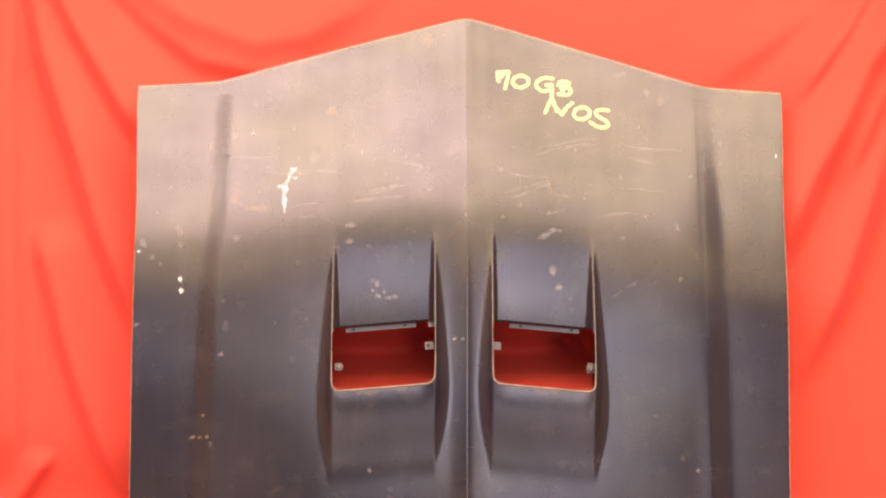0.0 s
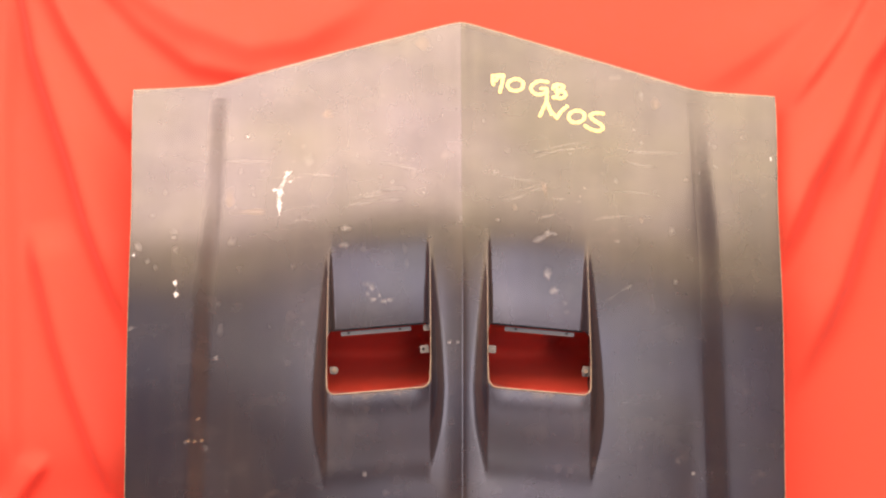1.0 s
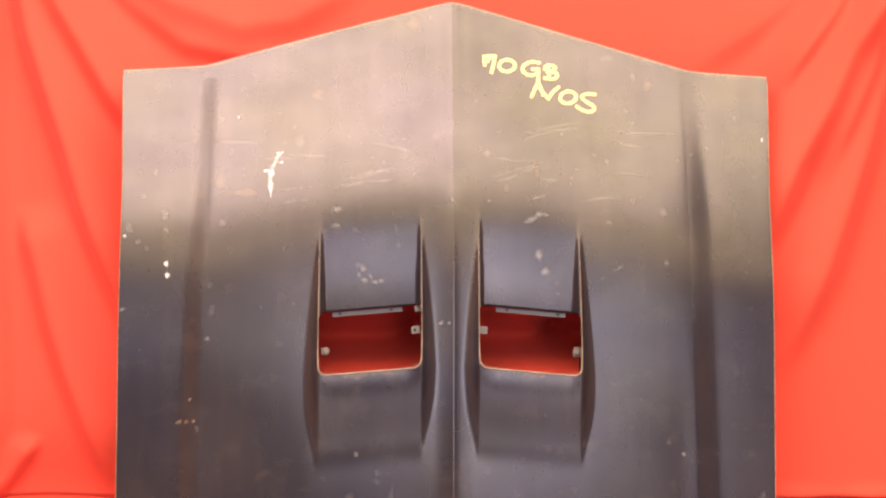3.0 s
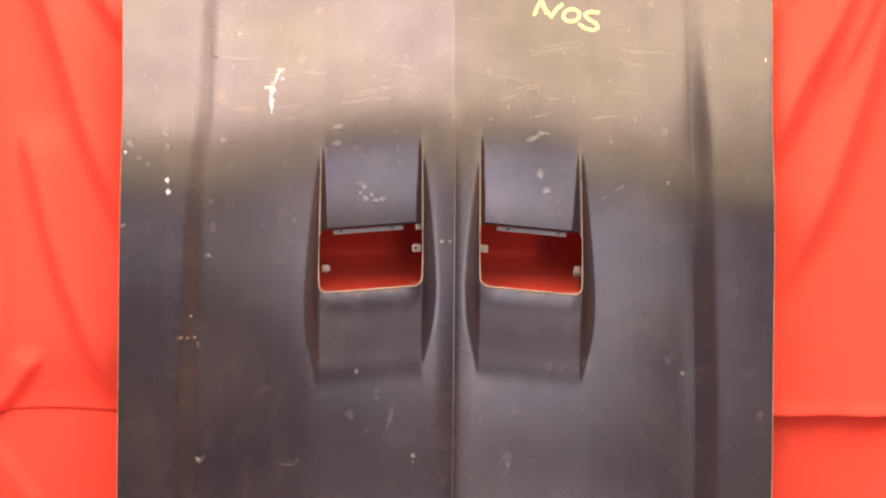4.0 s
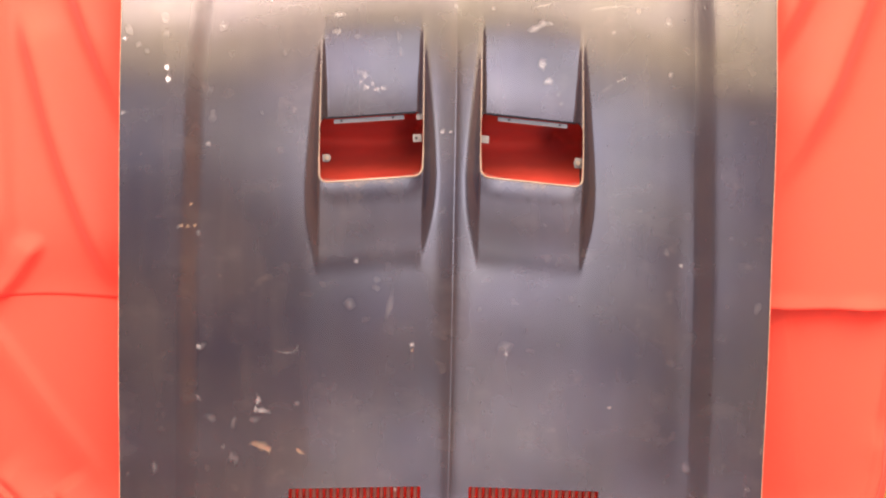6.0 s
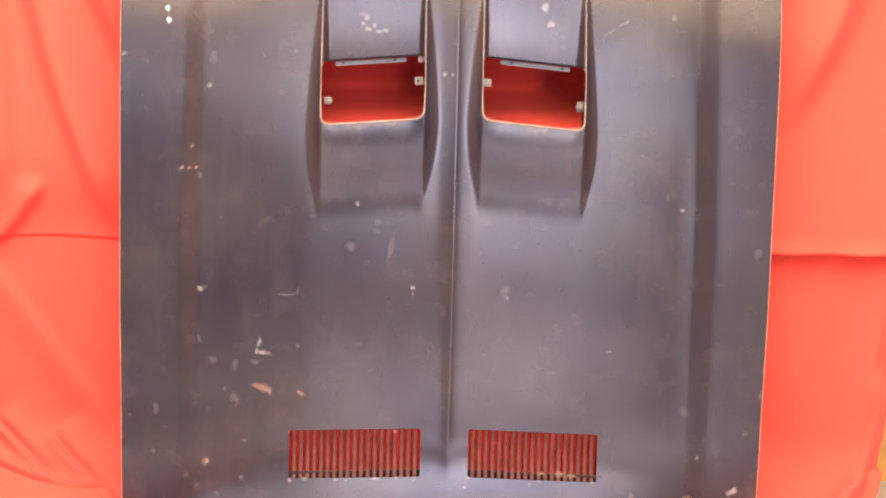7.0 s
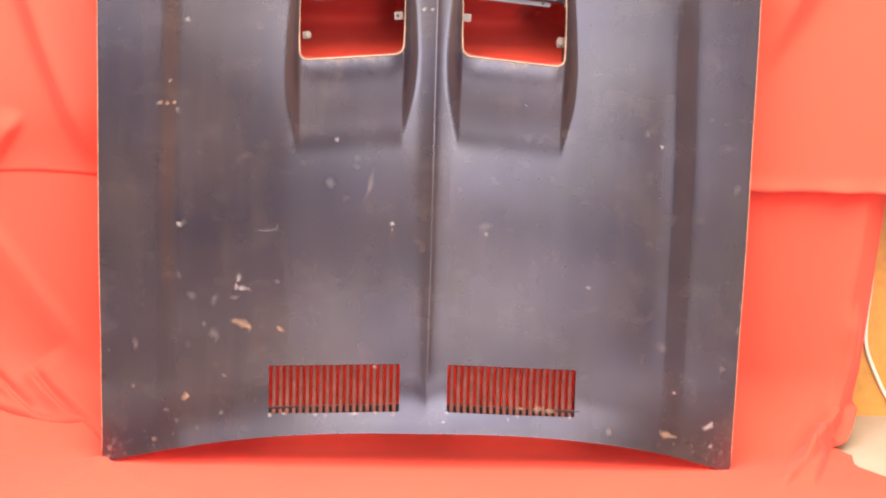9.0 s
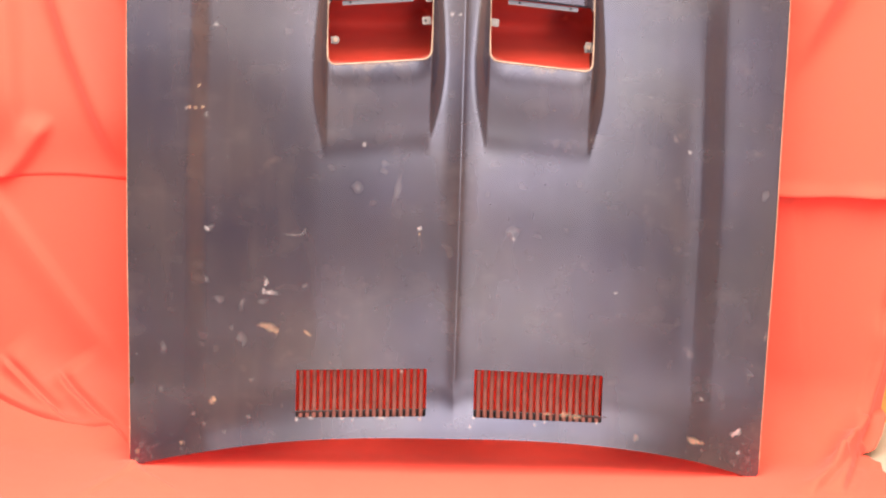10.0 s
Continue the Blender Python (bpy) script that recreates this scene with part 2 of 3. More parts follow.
# Folds: the line of the crest, its width, its height, and the side it rolls to.
PIN_LEFT, PIN_RIGHT = (-1.03, 2.25), (1.16, 2.15)
FOLDS_LEFT = (
    ((PIN_LEFT, (-0.901, 1.90), (-0.861, 1.81), (-0.806, 1.714), (-0.761, 1.633), (-0.696, 1.53), (-0.576, 1.36)), 0.032, 0.066, 1),
    ((PIN_LEFT, (-0.976, 1.90), (-0.945, 1.755), (-0.9, 1.619), (-0.853, 1.483), (-0.812, 1.346), (-0.771, 1.237), (-0.711, 1.08), (-0.626, 0.90)), 0.031, 0.070, 1),
    (((-0.966, 1.36), (-0.927, 1.21), (-0.893, 1.074), (-0.859, 0.965), (-0.812, 0.842), (-0.764, 0.72), (-0.726, 0.62)), 0.027, 0.043, 1),
    (((-1.035, 2.1), (-1.045, 1.6), (-1.03, 1.2), (-1.02, 0.85), (-1.02, 0.66)), 0.028, 0.031, -1),
    (((-1.09, 0.60), (-1.025, 0.671), (-0.996, 0.70), (-0.970, 0.738), (-0.945, 0.772), (-0.93, 0.81)), 0.013, 0.034, 1))
FOLDS_RIGHT = (
    ((PIN_RIGHT, (1.046, 1.809), (0.987, 1.714), (0.932, 1.584), (0.863, 1.446), (0.795, 1.28), (0.68, 1.05)), 0.039, 0.092, -1),
    ((PIN_RIGHT, (1.08, 1.65), (1.034, 1.482), (1.008, 1.40), (0.94, 1.202), (0.87, 1.048), (0.76, 0.86)), 0.036, 0.066, -1),
    (((1.06, 2.10), (1.01, 1.92), (0.945, 1.80), (0.87, 1.69), (0.8, 1.58)), 0.022, 0.042, -1),
    (((1.13, 1.95), (1.085, 1.80), (1.04, 1.66), (0.98, 1.52), (0.92, 1.38)), 0.020, 0.030, -1))
FOLDS_TOP = (
    ((PIN_RIGHT, (0.98, 1.96), (0.871, 1.853), (0.756, 1.762), (0.56, 1.64)), 0.036, 0.026, -1),
    (((-0.86, 2.10), (-0.80, 1.93), (-0.70, 1.83), (-0.58, 1.74), (-0.40, 1.70), (-0.20, 1.74)), 0.030, 0.028, 1),
    (((-0.97, 2.25), (-0.75, 1.94), (-0.60, 1.84), (-0.447, 1.784), (-0.33, 1.80), (-0.213, 1.868), (0.0, 2.1)), 0.043, 0.033, 1))


def upper_place(x, z):
    hem = np.where(x > 0, 0.655, 0.655 + 0.003 * np.sin(x * 19))
    z = hem + (z - 0.65) / 1.85 * (2.5 - hem)
    d = 0.008 * soft_noise(x, z, 9, 1)
    for line, w, h, side in FOLDS_LEFT + FOLDS_RIGHT + FOLDS_TOP:
        d = d + fold(x, z, line, w, h, side)
    # hollow, bulge and two pits added behind the scoops, so the cloth shades there
    d = d - (0.110 * np.exp(-((z - 1.030) / 0.050) ** 2) - 0.040 * np.exp(-((z - 0.945) / 0.040) ** 2)) * (1 - smooth(0.40, 0.55, np.abs(x)))
    d = d - 0.115 * (np.exp(-((x - 0.31) / 0.035) ** 2 - ((z - 1.06) / 0.03) ** 2) + np.exp(-((x + 0.035) / 0.035) ** 2 - ((z - 1.07) / 0.04) ** 2))
    left = 1 - smooth(-0.6, -0.2, x)
    lifted = np.exp(-((x - 0.86) / 0.07) ** 2) + np.exp(-((x - 1.05) / 0.05) ** 2) + np.exp(-((x - 1.16) / 0.03) ** 2)
    hem_roll = (0.004 + 0.016 * lifted) * np.exp(-((z - hem) / 0.020) ** 2) * (1 - left) - 0.037 * np.exp(-((z - hem) / 0.12) ** 2) * left
    return x * 1.022, 0.335 - 0.06 * (1.9 - z) - d - hem_roll, 1.28 + (z - 1.28) * 1.022


SWEEP_RIGHT = (
    (((1.150, 0.02), (1.135, 0.30), (1.105, 0.55), (1.07, 0.72), (1.03, 0.86), (0.98, 0.95)), 0.016, 0.014, 1),
    (((1.145, 0.40), (1.145, 0.55), (1.108, 0.684), (1.084, 0.736), (1.03, 0.84), (0.96, 0.94)), 0.012, 0.026, 1),
    (((1.11, 0.70), (1.096, 0.727), (1.06, 0.80), (1.01, 0.89), (0.98, 0.95)), 0.007, 0.022, 1),
    (((0.86, 0.02), (0.90, 0.25), (0.93, 0.50), (0.95, 0.72)), 0.020, 0.010, 1))
SWEEP_LEFT = (
    (((-1.16, 0.12), (-1.03, 0.30), (-0.93, 0.44), (-0.84, 0.56), (-0.76, 0.70)), 0.018, 0.014, 1),
    (((-0.73, 0.97), (-0.672, 1.062), (-0.62, 1.12), (-0.56, 1.189)), 0.009, 0.030, 1),
    (((-0.69, 1.00), (-0.72, 1.08), (-0.753, 1.16), (-0.79, 1.24)), 0.009, 0.024, 1))
# Tucks: a fold as above, and the width and depth of the crease along it.
TUCKS_RIGHT = (
    (((1.10, 0.79), (1.076, 0.815), (1.058, 0.844), (1.03, 0.92), (0.992, 1.01), (0.97, 1.07)), 0.018, 0.034, 1, 0.005, -0.030),
    (((1.04, 0.87), (1.004, 0.919), (0.965, 0.975), (0.929, 1.023), (0.89, 1.08)), 0.016, 0.028, 1, 0.005, -0.026))
TUCKS_LEFT = (
    (((-1.10, 0.60), (-1.02, 0.681), (-0.98, 0.72), (-0.944, 0.755), (-0.90, 0.80)), 0.024, 0.026, -1, 0.0055, -0.018),
    (((-0.95, 0.64), (-0.897, 0.707), (-0.828, 0.775), (-0.765, 0.835), (-0.72, 0.88)), 0.030, 0.030, -1, 0.006, -0.022),
    (((-1.20, 0.66), (-1.08, 0.735), (-1.015, 0.769), (-0.957, 0.798), (-0.87, 0.822), (-0.787, 0.841), (-0.746, 0.867), (-0.68, 0.92)), 0.030, 0.034, 1, 0.0048, -0.034))


def lower_place(p, s):
    """p runs across, 0 to 1; s along the cloth, down the wall and out over the floor."""
    drop, bend = 0.59, 0.19
    arc = bend * math.pi / 2
    t = np.clip((s - drop) / arc, 0, 1) * math.pi / 2
    over = np.maximum(s - drop - arc, 0)
    z = np.where(s < drop, 0.78 - s, 0.19 - bend * np.sin(t))
    y = 0.300 - bend * (1 - np.cos(t)) - over
    right = np.interp(s, (0, 0.459, 0.609, 0.694, 0.745, 0.787, 0.815, 0.836, 0.88, 0.904, 0.933, 0.966, 1.30),
                      (1.222, 1.190, 1.180, 1.160, 1.142, 1.118, 1.074, 1.122, 1.116, 1.121, 1.144, 1.169, 1.40))
    x = -1.7 + p * (right + 1.7)
    d = 0.008 * soft_noise(x, s, 8, 4)
    for line, w, h, side in SWEEP_RIGHT + SWEEP_LEFT:
        d = d + fold(x, s, line, w, h, side)
    for line, w, h, side, narrow, deep in TUCKS_RIGHT + TUCKS_LEFT:
        d = d + fold(x, s, line, w, h, side) + fold(x, s, line, narrow, deep, -1)
    flat = smooth(drop + arc - 0.02, drop + arc + 0.06, s) * (1 - 0.8 * smooth(0.78, 0.90, np.abs(x)))
    d = np.where(flat > 0, d * (1 - 0.7 * flat) + 0.003 * flat, d)
    y = y + 0.06 * smooth(right - 0.05, right + 0.015, x) * (s < drop + 0.1)
    return x, y - d * np.cos(t), np.maximum(z + d * np.sin(t), 0.0) - 0.0045 - 0.0100 * x


sheet("draped_cloth", np.linspace(-1.7, 1.7, 380), np.linspace(0.65, 2.5, 220), upper_place, "red cloth hung on the wall in soft folds")
sheet("floor_cloth", np.linspace(0, 1, 640), np.linspace(0, 1.30, 390), lower_place, "red cloth that hangs below the hem and sweeps over the floor")


# ---------------------------------------------------------------- the hood
# Its own axes: u to the right, v up along the panel, w out of its face.
hood = tagged(new("car_hood"), "scuffed black steel car hood with twin scoops, standing on red cloth", "car hood")
hood.matrix_world = Matrix(((0.99932, 0.00387, 0.03658, 0.042), (0.03611, 0.08735, -0.99552, 0.0), (-0.00705, 0.99617, 0.08716, 0.082), (0, 0, 0, 1)))

CREST = 0.008         # the spine runs a little off the middle
SKEW = 0.085          # the scoops' edges fall towards the outside
OPEN_A, OPEN_V = (0.066, 0.299), (0.883, 1.031)
LOUVRE_A, LOUVRE_V = (0.056, 0.361), (0.055, 0.168)


def top_edge(u):
    a, d = np.abs(u), u - CREST * np.exp(-(u / 0.2) ** 2)
    slope = 1.762 - 0.287 * np.sqrt(d * d + 0.0003)
    side = 1.602 - (a - 0.536) * 0.05
    k = 0.006
    return np.maximum(slope, side) + k * np.exp(-np.abs(slope - side) / k) * 0.35


def bottom_edge(a):
    return 0.010 - 0.195 * a ** 2.52


def bottom_line(u):
    """The rear edge; one corner hangs a little lower, both are rounded."""
    corner = 0.022 - np.sqrt(0.022 ** 2 - np.clip(np.abs(u) - 0.730, 0, 0.0218) ** 2)
    return bottom_edge(np.abs(u)) - 0.008 * smooth(0.55, 0.75, u) + corner


def half_width(v):
    return 0.757 + 0.010 * smooth(1.25, 1.6, v) - 0.005 * (1 - smooth(0.0, 0.5, v))


def step_line(v):
    return 0.598 - 0.010 * smooth(0.6, 1.0, v) - 0.014 * smooth(1.1, 1.6, v)


def ramp(x, half, soft):
    """A straight slope from 0 to 1 between -half and half, its two corners rounded."""
    rise_to = lambda d: soft * np.logaddexp(0, d / soft)
    return (rise_to(x + half) - rise_to(x - half)) / (2 * half)


# the scoop's front: a tight hollow at its foot, steep above it, and easing towards the lip
FRONT_Q = np.linspace(0.648, 0.892, 400)
FRONT_SLOPE = smooth(0.652, 0.780, FRONT_Q) * (1 - 0.45 * smooth(0.80, 0.90, FRONT_Q))
FRONT_RISE = np.cumsum(FRONT_SLOPE) / FRONT_SLOPE.sum()


def surface(u, v):
    """How far the pressed panel stands out at u, v."""
    a = np.abs(u)
    w = 0.040 * (1 - ((v - 0.85) / 0.9) ** 2) - 0.030 * (np.minimum(a, 0.56) / 0.75) ** 2 - 0.045 * np.maximum(a - 0.56, 0)
    # the nose bends away
    strip = ramp(a - step_line(v) + 0.014 * smooth(1.0, 1.35, v) * (u < 0), 0.0225, 0.0045)
    bend = 1.258 - 0.62 * np.clip(a - 0.15, 0, 0.41) ** 2 - np.where(u > 0, 0.040, 0.022) * strip - 0.030 * smooth(0.48, 0.72, a) - 0.025 * smooth(0.35, 0.75, u)
    bend = bend - 0.015 * np.exp(-((u - CREST) / 0.022) ** 2)
    w = w - 0.088 * 0.050 * np.logaddexp(0, (v - bend) / 0.050)
    # the raised middle field, stepped down to the outer strips
    w = w - np.where(u > 0, 0.0050 - 0.0044 * smooth(0.88, 1.12, v), 0.0066 - 0.0050 * smooth(0.95, 1.25, v)) * strip * (0.45 + 0.55 * smooth(0.10, 0.45, v))
    # the flat between the scoops and the louvres, creased at both sides
    w = w - 0.030 * (ramp(a - 0.43, 0.11, 0.006) * 0.22) * smooth(0.10, 0.25, v) * (1 - smooth(0.70, 1.0, v))
    # spine: a sharp crest a little off the middle
    s, nose = np.abs(u - CREST), smooth(1.15, 1.4, v)
    foot, reach = smooth(0.04, 0.17, v), 0.022 + 0.020 * smooth(0.20, 0.65, v)
    w = w - (0.120 - 0.065 * nose) * foot * (s - 0.007 * np.logaddexp(0, (s - reach) / 0.007)) - (0.016 + 0.018 * nose) * 0.2 * np.tanh(s / 0.2)
    w = w + 0.0012 * np.exp(-(s / 0.009) ** 1.3) * smooth(0.08, 0.2, v) * (1 - 0.6 * nose)
    w = w - 0.035 * np.clip(u - CREST, 0, 0.006) * smooth(1.20, 1.30, v)
    # the rear edge turns up
    w = w + 0.030 * np.clip((0.16 - (v - bottom_edge(a) + 0.013)) / 0.16, 0, 1) ** 2 * (1 - 0.6 * smooth(0.55, 0.76, a))
    # scoops
    q = v + SKEW * (a - 0.18)
    rise = np.where(q > 0.892, 1 - smooth(0.85, 1.25, q), np.interp(q, FRONT_Q, FRONT_RISE))
    wide = 0.009 + 0.025 * np.where(q > 0.892, rise, 1 - (1 - np.clip(rise, 0, 1)) ** 2.6)
    flank_out = (1 - np.clip((a - 0.300) / wide, 0, 1)) ** 1.8
    flank_in = (1 - np.clip((0.065 - a) / (1.2 * wide), 0, 1)) ** 2.2
    w = w + 0.034 * rise * flank_out * flank_in
    lip = np.clip((q - 0.775) / 0.108, 0, 1.1) ** 2 * (q < 0.95) * smooth(0.040, 0.105, a) * (1 - smooth(0.260, 0.325, a))
    w = w - 0.0058 * lip
    deep = np.clip((1.262 - q) / 0.23, 0, 1)
    inside = smooth(0.068, 0.072 + 0.006 * deep, a) * (1 - smooth(0.293 - 0.010 * deep, 0.298, a)) * (q > 0.96)
    floor_w = -0.0180 * np.clip((1.265 - q) / 0.235, 0, 1.2) ** 1.7
    w = np.where(q > 0.96, w * (1 - inside) + inside * np.minimum(w, w - 0.034 * rise + floor_w), w)
    return w


def rounded(a, q, a0, a1, q0, q1, r):
    """Signed distance from a rounded rectangle, below nought inside."""
    x, y = np.abs(a - (a0 + a1) / 2) - (a1 - a0) / 2 + r, np.abs(q - (q0 + q1) / 2) - (q1 - q0) / 2 + r
    return np.hypot(np.maximum(x, 0), np.maximum(y, 0)) + np.minimum(np.maximum(x, y), 0) - r


def hole_distance(u, v):
    a = np.abs(u)
    scoop = rounded(a, v + SKEW * (a - 0.18), *OPEN_A, *OPEN_V, 0.020)
    louvre = rounded(a, v + 0.035 * (a - 0.2), *LOUVRE_A, *LOUVRE_V, 0.003)
    return np.minimum(scoop, louvre)


def spans(*rows):
    out = [rows[0][0]]
    for a, b, step in rows:
        n = max(1, round((b - a) / step))
        out += [a + (b - a) * (i + 1) / n for i in range(n)]
    return out


def hood_panel():
    half = spans((0, 0.02, 0.002), (0.02, 0.35, 0.003), (0.35, 0.53, 0.009), (0.53, 0.64, 0.004), (0.64, 0.728, 0.011), (0.728, 0.752, 0.002))
    us = np.array([-x for x in half[:0:-1]] + half)
    vs = np.array(spans((0, 0.012, 0.003), (0.012, 0.20, 0.004), (0.20, 0.65, 0.011), (0.65, 1.29, 0.0035), (1.29, 1.735, 0.011), (1.735, 1.75, 0.003)))
    gu, gv = np.meshgrid(us, vs)
    a = np.abs(gu)
    low = 0.20 - (0.20 - gv) / 0.20 * (0.20 - bottom_line(gu))
    high = 1.29 + (gv - 1.29) / 0.46 * (top_edge(gu) - 1.29)
    v = np.where(gv < 0.20, low, np.where(gv > 1.29, high, gv))
    u = gu * half_width(v) / 0.752
    # clear the openings and draw their edges true
    d = hole_distance(u, v)
    keep = (d > 0)
    nv, nu = u.shape
    idx = np.arange(nv * nu).reshape(nv, nu)
    corners = np.stack([keep[:-1, :-1], keep[:-1, 1:], keep[1:, 1:], keep[1:, :-1]])
    alive = corners.sum(0) >= 3
    quads = np.stack([idx[:-1, :-1], idx[:-1, 1:], idx[1:, 1:], idx[1:, :-1]], -1)[alive]
    use = np.zeros(nv * nu, int)
    np.add.at(use, quads.ravel(), 1)
    rim = ((use > 0) & (use < 4)).reshape(u.shape)
    rim[[0, -1], :] = False
    rim[:, [0, -1]] = False
    for _ in range(6):
        e = 1e-5
        d = hole_distance(u, v)
        du, dv = (hole_distance(u + e, v) - d) / e, (hole_distance(u, v + e) - d) / e
        n = du * du + dv * dv + 1e-9
        u, v = np.where(rim, u - d * du / n, u), np.where(rim, v - d * dv / n, v)
    w = surface(u, v)
    # the outer edge is rolled over
    edge = np.minimum(np.minimum(half_width(v) - np.abs(u), top_edge(u) - v), v - bottom_line(u))
    w = w - 0.0002 * (1 - np.clip(edge / 0.004, 0, 1)) ** 2
    verts = np.stack([u.ravel(), v.ravel(), w.ravel()], 1)
    used = np.flatnonzero(use)
    remap = np.full(nv * nu, -1)
    remap[used] = np.arange(len(used))
    bm = bmesh.new()
    me = from_grid("panel", verts[used], remap[quads], BLACK)
    bm.from_mesh(me)
    bpy.data.meshes.remove(me)
    # turn every free edge back into the panel
    free = [x for x in bm.edges if x.is_boundary]
    for x in free:
        x.smooth = False
    made = bmesh.ops.extrude_edge_only(bm, edges=free)["geom"]
    for x in made:
        if isinstance(x, bmesh.types.BMVert):
            outer = float(hole_distance(np.array(x.co.x), np.array(x.co.y))) > 0.02
            # the rear edge goes deeper, out of sight, to shade the cloth below
            x.co.z -= 0.014 + 0.055 * float(1 - smooth(0.45, 0.70, abs(x.co.x))) * (x.co.y < 0.03) if outer else (0.003 if x.co.y < 0.3 else 0.022)
    for f in bm.faces:
        f.smooth = True
    return bm


panel = part("panel", hood_panel(), BLACK, hood)
panel.data.polygons.foreach_set("use_smooth", [True] * len(panel.data.polygons))


def on_panel(u, v, out=0.0):
    return Vector((u, v, float(surface(np.array(u), np.array(v))) + out))


def skewed(a, q):
    return q - SKEW * (a - 0.18)


for side in (-1, 1):
    # worn edge, up both sides of the ramp and round the lip
    (a0, a1), q0, r = OPEN_A, OPEN_V[0], 0.020
    path = [(a0 - 0.001, 1.150 - 0.215 * i / 34) for i in range(35)]
    path += [(a0 + r - r * math.cos(radians(9 * i)), q0 + r - r * math.sin(radians(9 * i))) for i in range(11)]
    path += [(a0 + r + (a1 - a0 - 2 * r) * i / 16, q0) for i in range(1, 16)]
    path += [(a1 - r + r * math.sin(radians(9 * i)), q0 + r - r * math.cos(radians(9 * i))) for i in range(11)]
    path += [(a1 + 0.001, 0.935 + 0.215 * i / 34) for i in range(35)]
    thick = [0.0021 - 0.0012 * float(smooth(0.89, 0.99, q)) - 0.0005 * float(smooth(1.02, 1.15, q)) for a, q in path]
    part("rolled_edge", tube(bmesh.new(), [on_panel(side * a, skewed(a, q), 0.0004) for a, q in path], thick), RUST, hood, "scoop edge worn to tan metal")
    tilt = Matrix.Rotation(side * -SKEW, 4, "Z")
    # the ramp's end, folded under, and the pale flange below it with its two holes
    bm = box(bmesh.new(), (side * 0.186, skewed(0.186, 1.0305), -0.004), (0.214, 0.006, 0.010), tilt, 0.002)
    part("ramp_edge", bm, UNDER, hood, "dark folded edge of the scoop floor")
    bm = box(bmesh.new(), (side * 0.189, skewed(0.189, 1.0205), -0.008), (0.162, 0.010, 0.003), tilt, 0.001)
    flange = part("flange", bm, GREY, hood, "pale grey steel flange")
    for a in (0.134, 0.252):
        bm = bmesh.new()
        # a black disc stands in for the dark of each hole
        bmesh.ops.create_cone(bm, cap_ends=True, segments=10, radius1=0.0030, radius2=0.0030, depth=0.004, matrix=Matrix.Translation((side * a, skewed(a, 1.0215), -0.0075)))
        part("rivet", bm, BLACKENED, flange, "dark rivet")
    # dark plates added behind the opening to shade the cloth seen through it
    bm = bmesh.new()
    for a, q, wide, high in ((0.183, 0.872, 0.262, 0.004), (0.183, 1.038, 0.262, 0.004), (0.052, 0.958, 0.004, 0.176), (0.330, 0.958, 0.004, 0.176)):
        box(bm, (side * a, skewed(a, q), -0.1025), (wide, high, 0.165), tilt)
    part("duct", bm, UNDER, hood, "dark sheet-metal duct behind the scoop")
    # tabs at the opening's sides: a bent strip with a bolt or an empty hole
    def tab(a, q, s, wide, high):
        at = lambda along_a, w: (side * (a + s * along_a), skewed(a, q), w)
        bm = box(bmesh.new(), at(0.0, 0.006), (wide, high, 0.003), tilt, 0.0014)
        box(bm, at(-wide / 2 + 0.001, 0.013), (0.003, high, 0.016), tilt, 0.001)
        return part("bracket", bm, STEEL, hood, "small zinc-plated steel tab"), at

    def plug(parent, at, radius, deep, sides, mat, name):
        bm = bmesh.new()
        bmesh.ops.create_cone(bm, cap_ends=True, segments=sides, radius1=radius, radius2=radius * 0.88, depth=deep, matrix=Matrix.Translation(at))
        part(name, bm, mat, parent)

    strip, at = tab(0.078, 0.970, 1, 0.019, 0.018)
    # the empty hole is painted as a black disc on the strip
    plug(strip, at(0.002, 0.0078), 0.0038, 0.001, 10, BLACKENED if side < 0 else STEEL, "hole" if side < 0 else "bolt")
    strip, at = tab(0.285 if side < 0 else 0.2945, 0.938, -1, 0.016, 0.017 if side < 0 else 0.024)
    plug(strip, at(0.001, 0.0095), 0.0098, 0.005, 14, STEEL, "washer")
    plug(strip, at(0.001, 0.0145), 0.0058, 0.006, 6, RUST, "bolt")
    if side < 0:
        tab(0.0735, 1.019, 1, 0.014, 0.014)

# worn outer edge
rim = [(-float(half_width(v)), v) for v in np.linspace(-0.062, 1.575, 60)]
rim += [(x, float(top_edge(np.array(x))) - 0.0005) for x in np.linspace(-0.766, 0.766, 120)]
rim += [(float(half_width(v)), v) for v in np.linspace(1.575, -0.068, 60)]
for name, run, thick in (("side_edge", rim[:60], 0.0012), ("front_edge", rim[60:180], 0.0016), ("side_edge", rim[180:], 0.0014)):
    part(name, tube(bmesh.new(), [on_panel(u, v, -0.0011) for u, v in run], thick, 6), RIM, hood, "outer edge worn to tan metal")
rear = [(u, float(bottom_line(np.array(u))) + 0.0006) for u in np.linspace(-0.7505, 0.7505, 180)]
part("rear_edge", tube(bmesh.new(), [on_panel(u, v, -0.0010) for u, v in rear], 0.0008, 6), RIM, hood, "rear edge with tan wear")

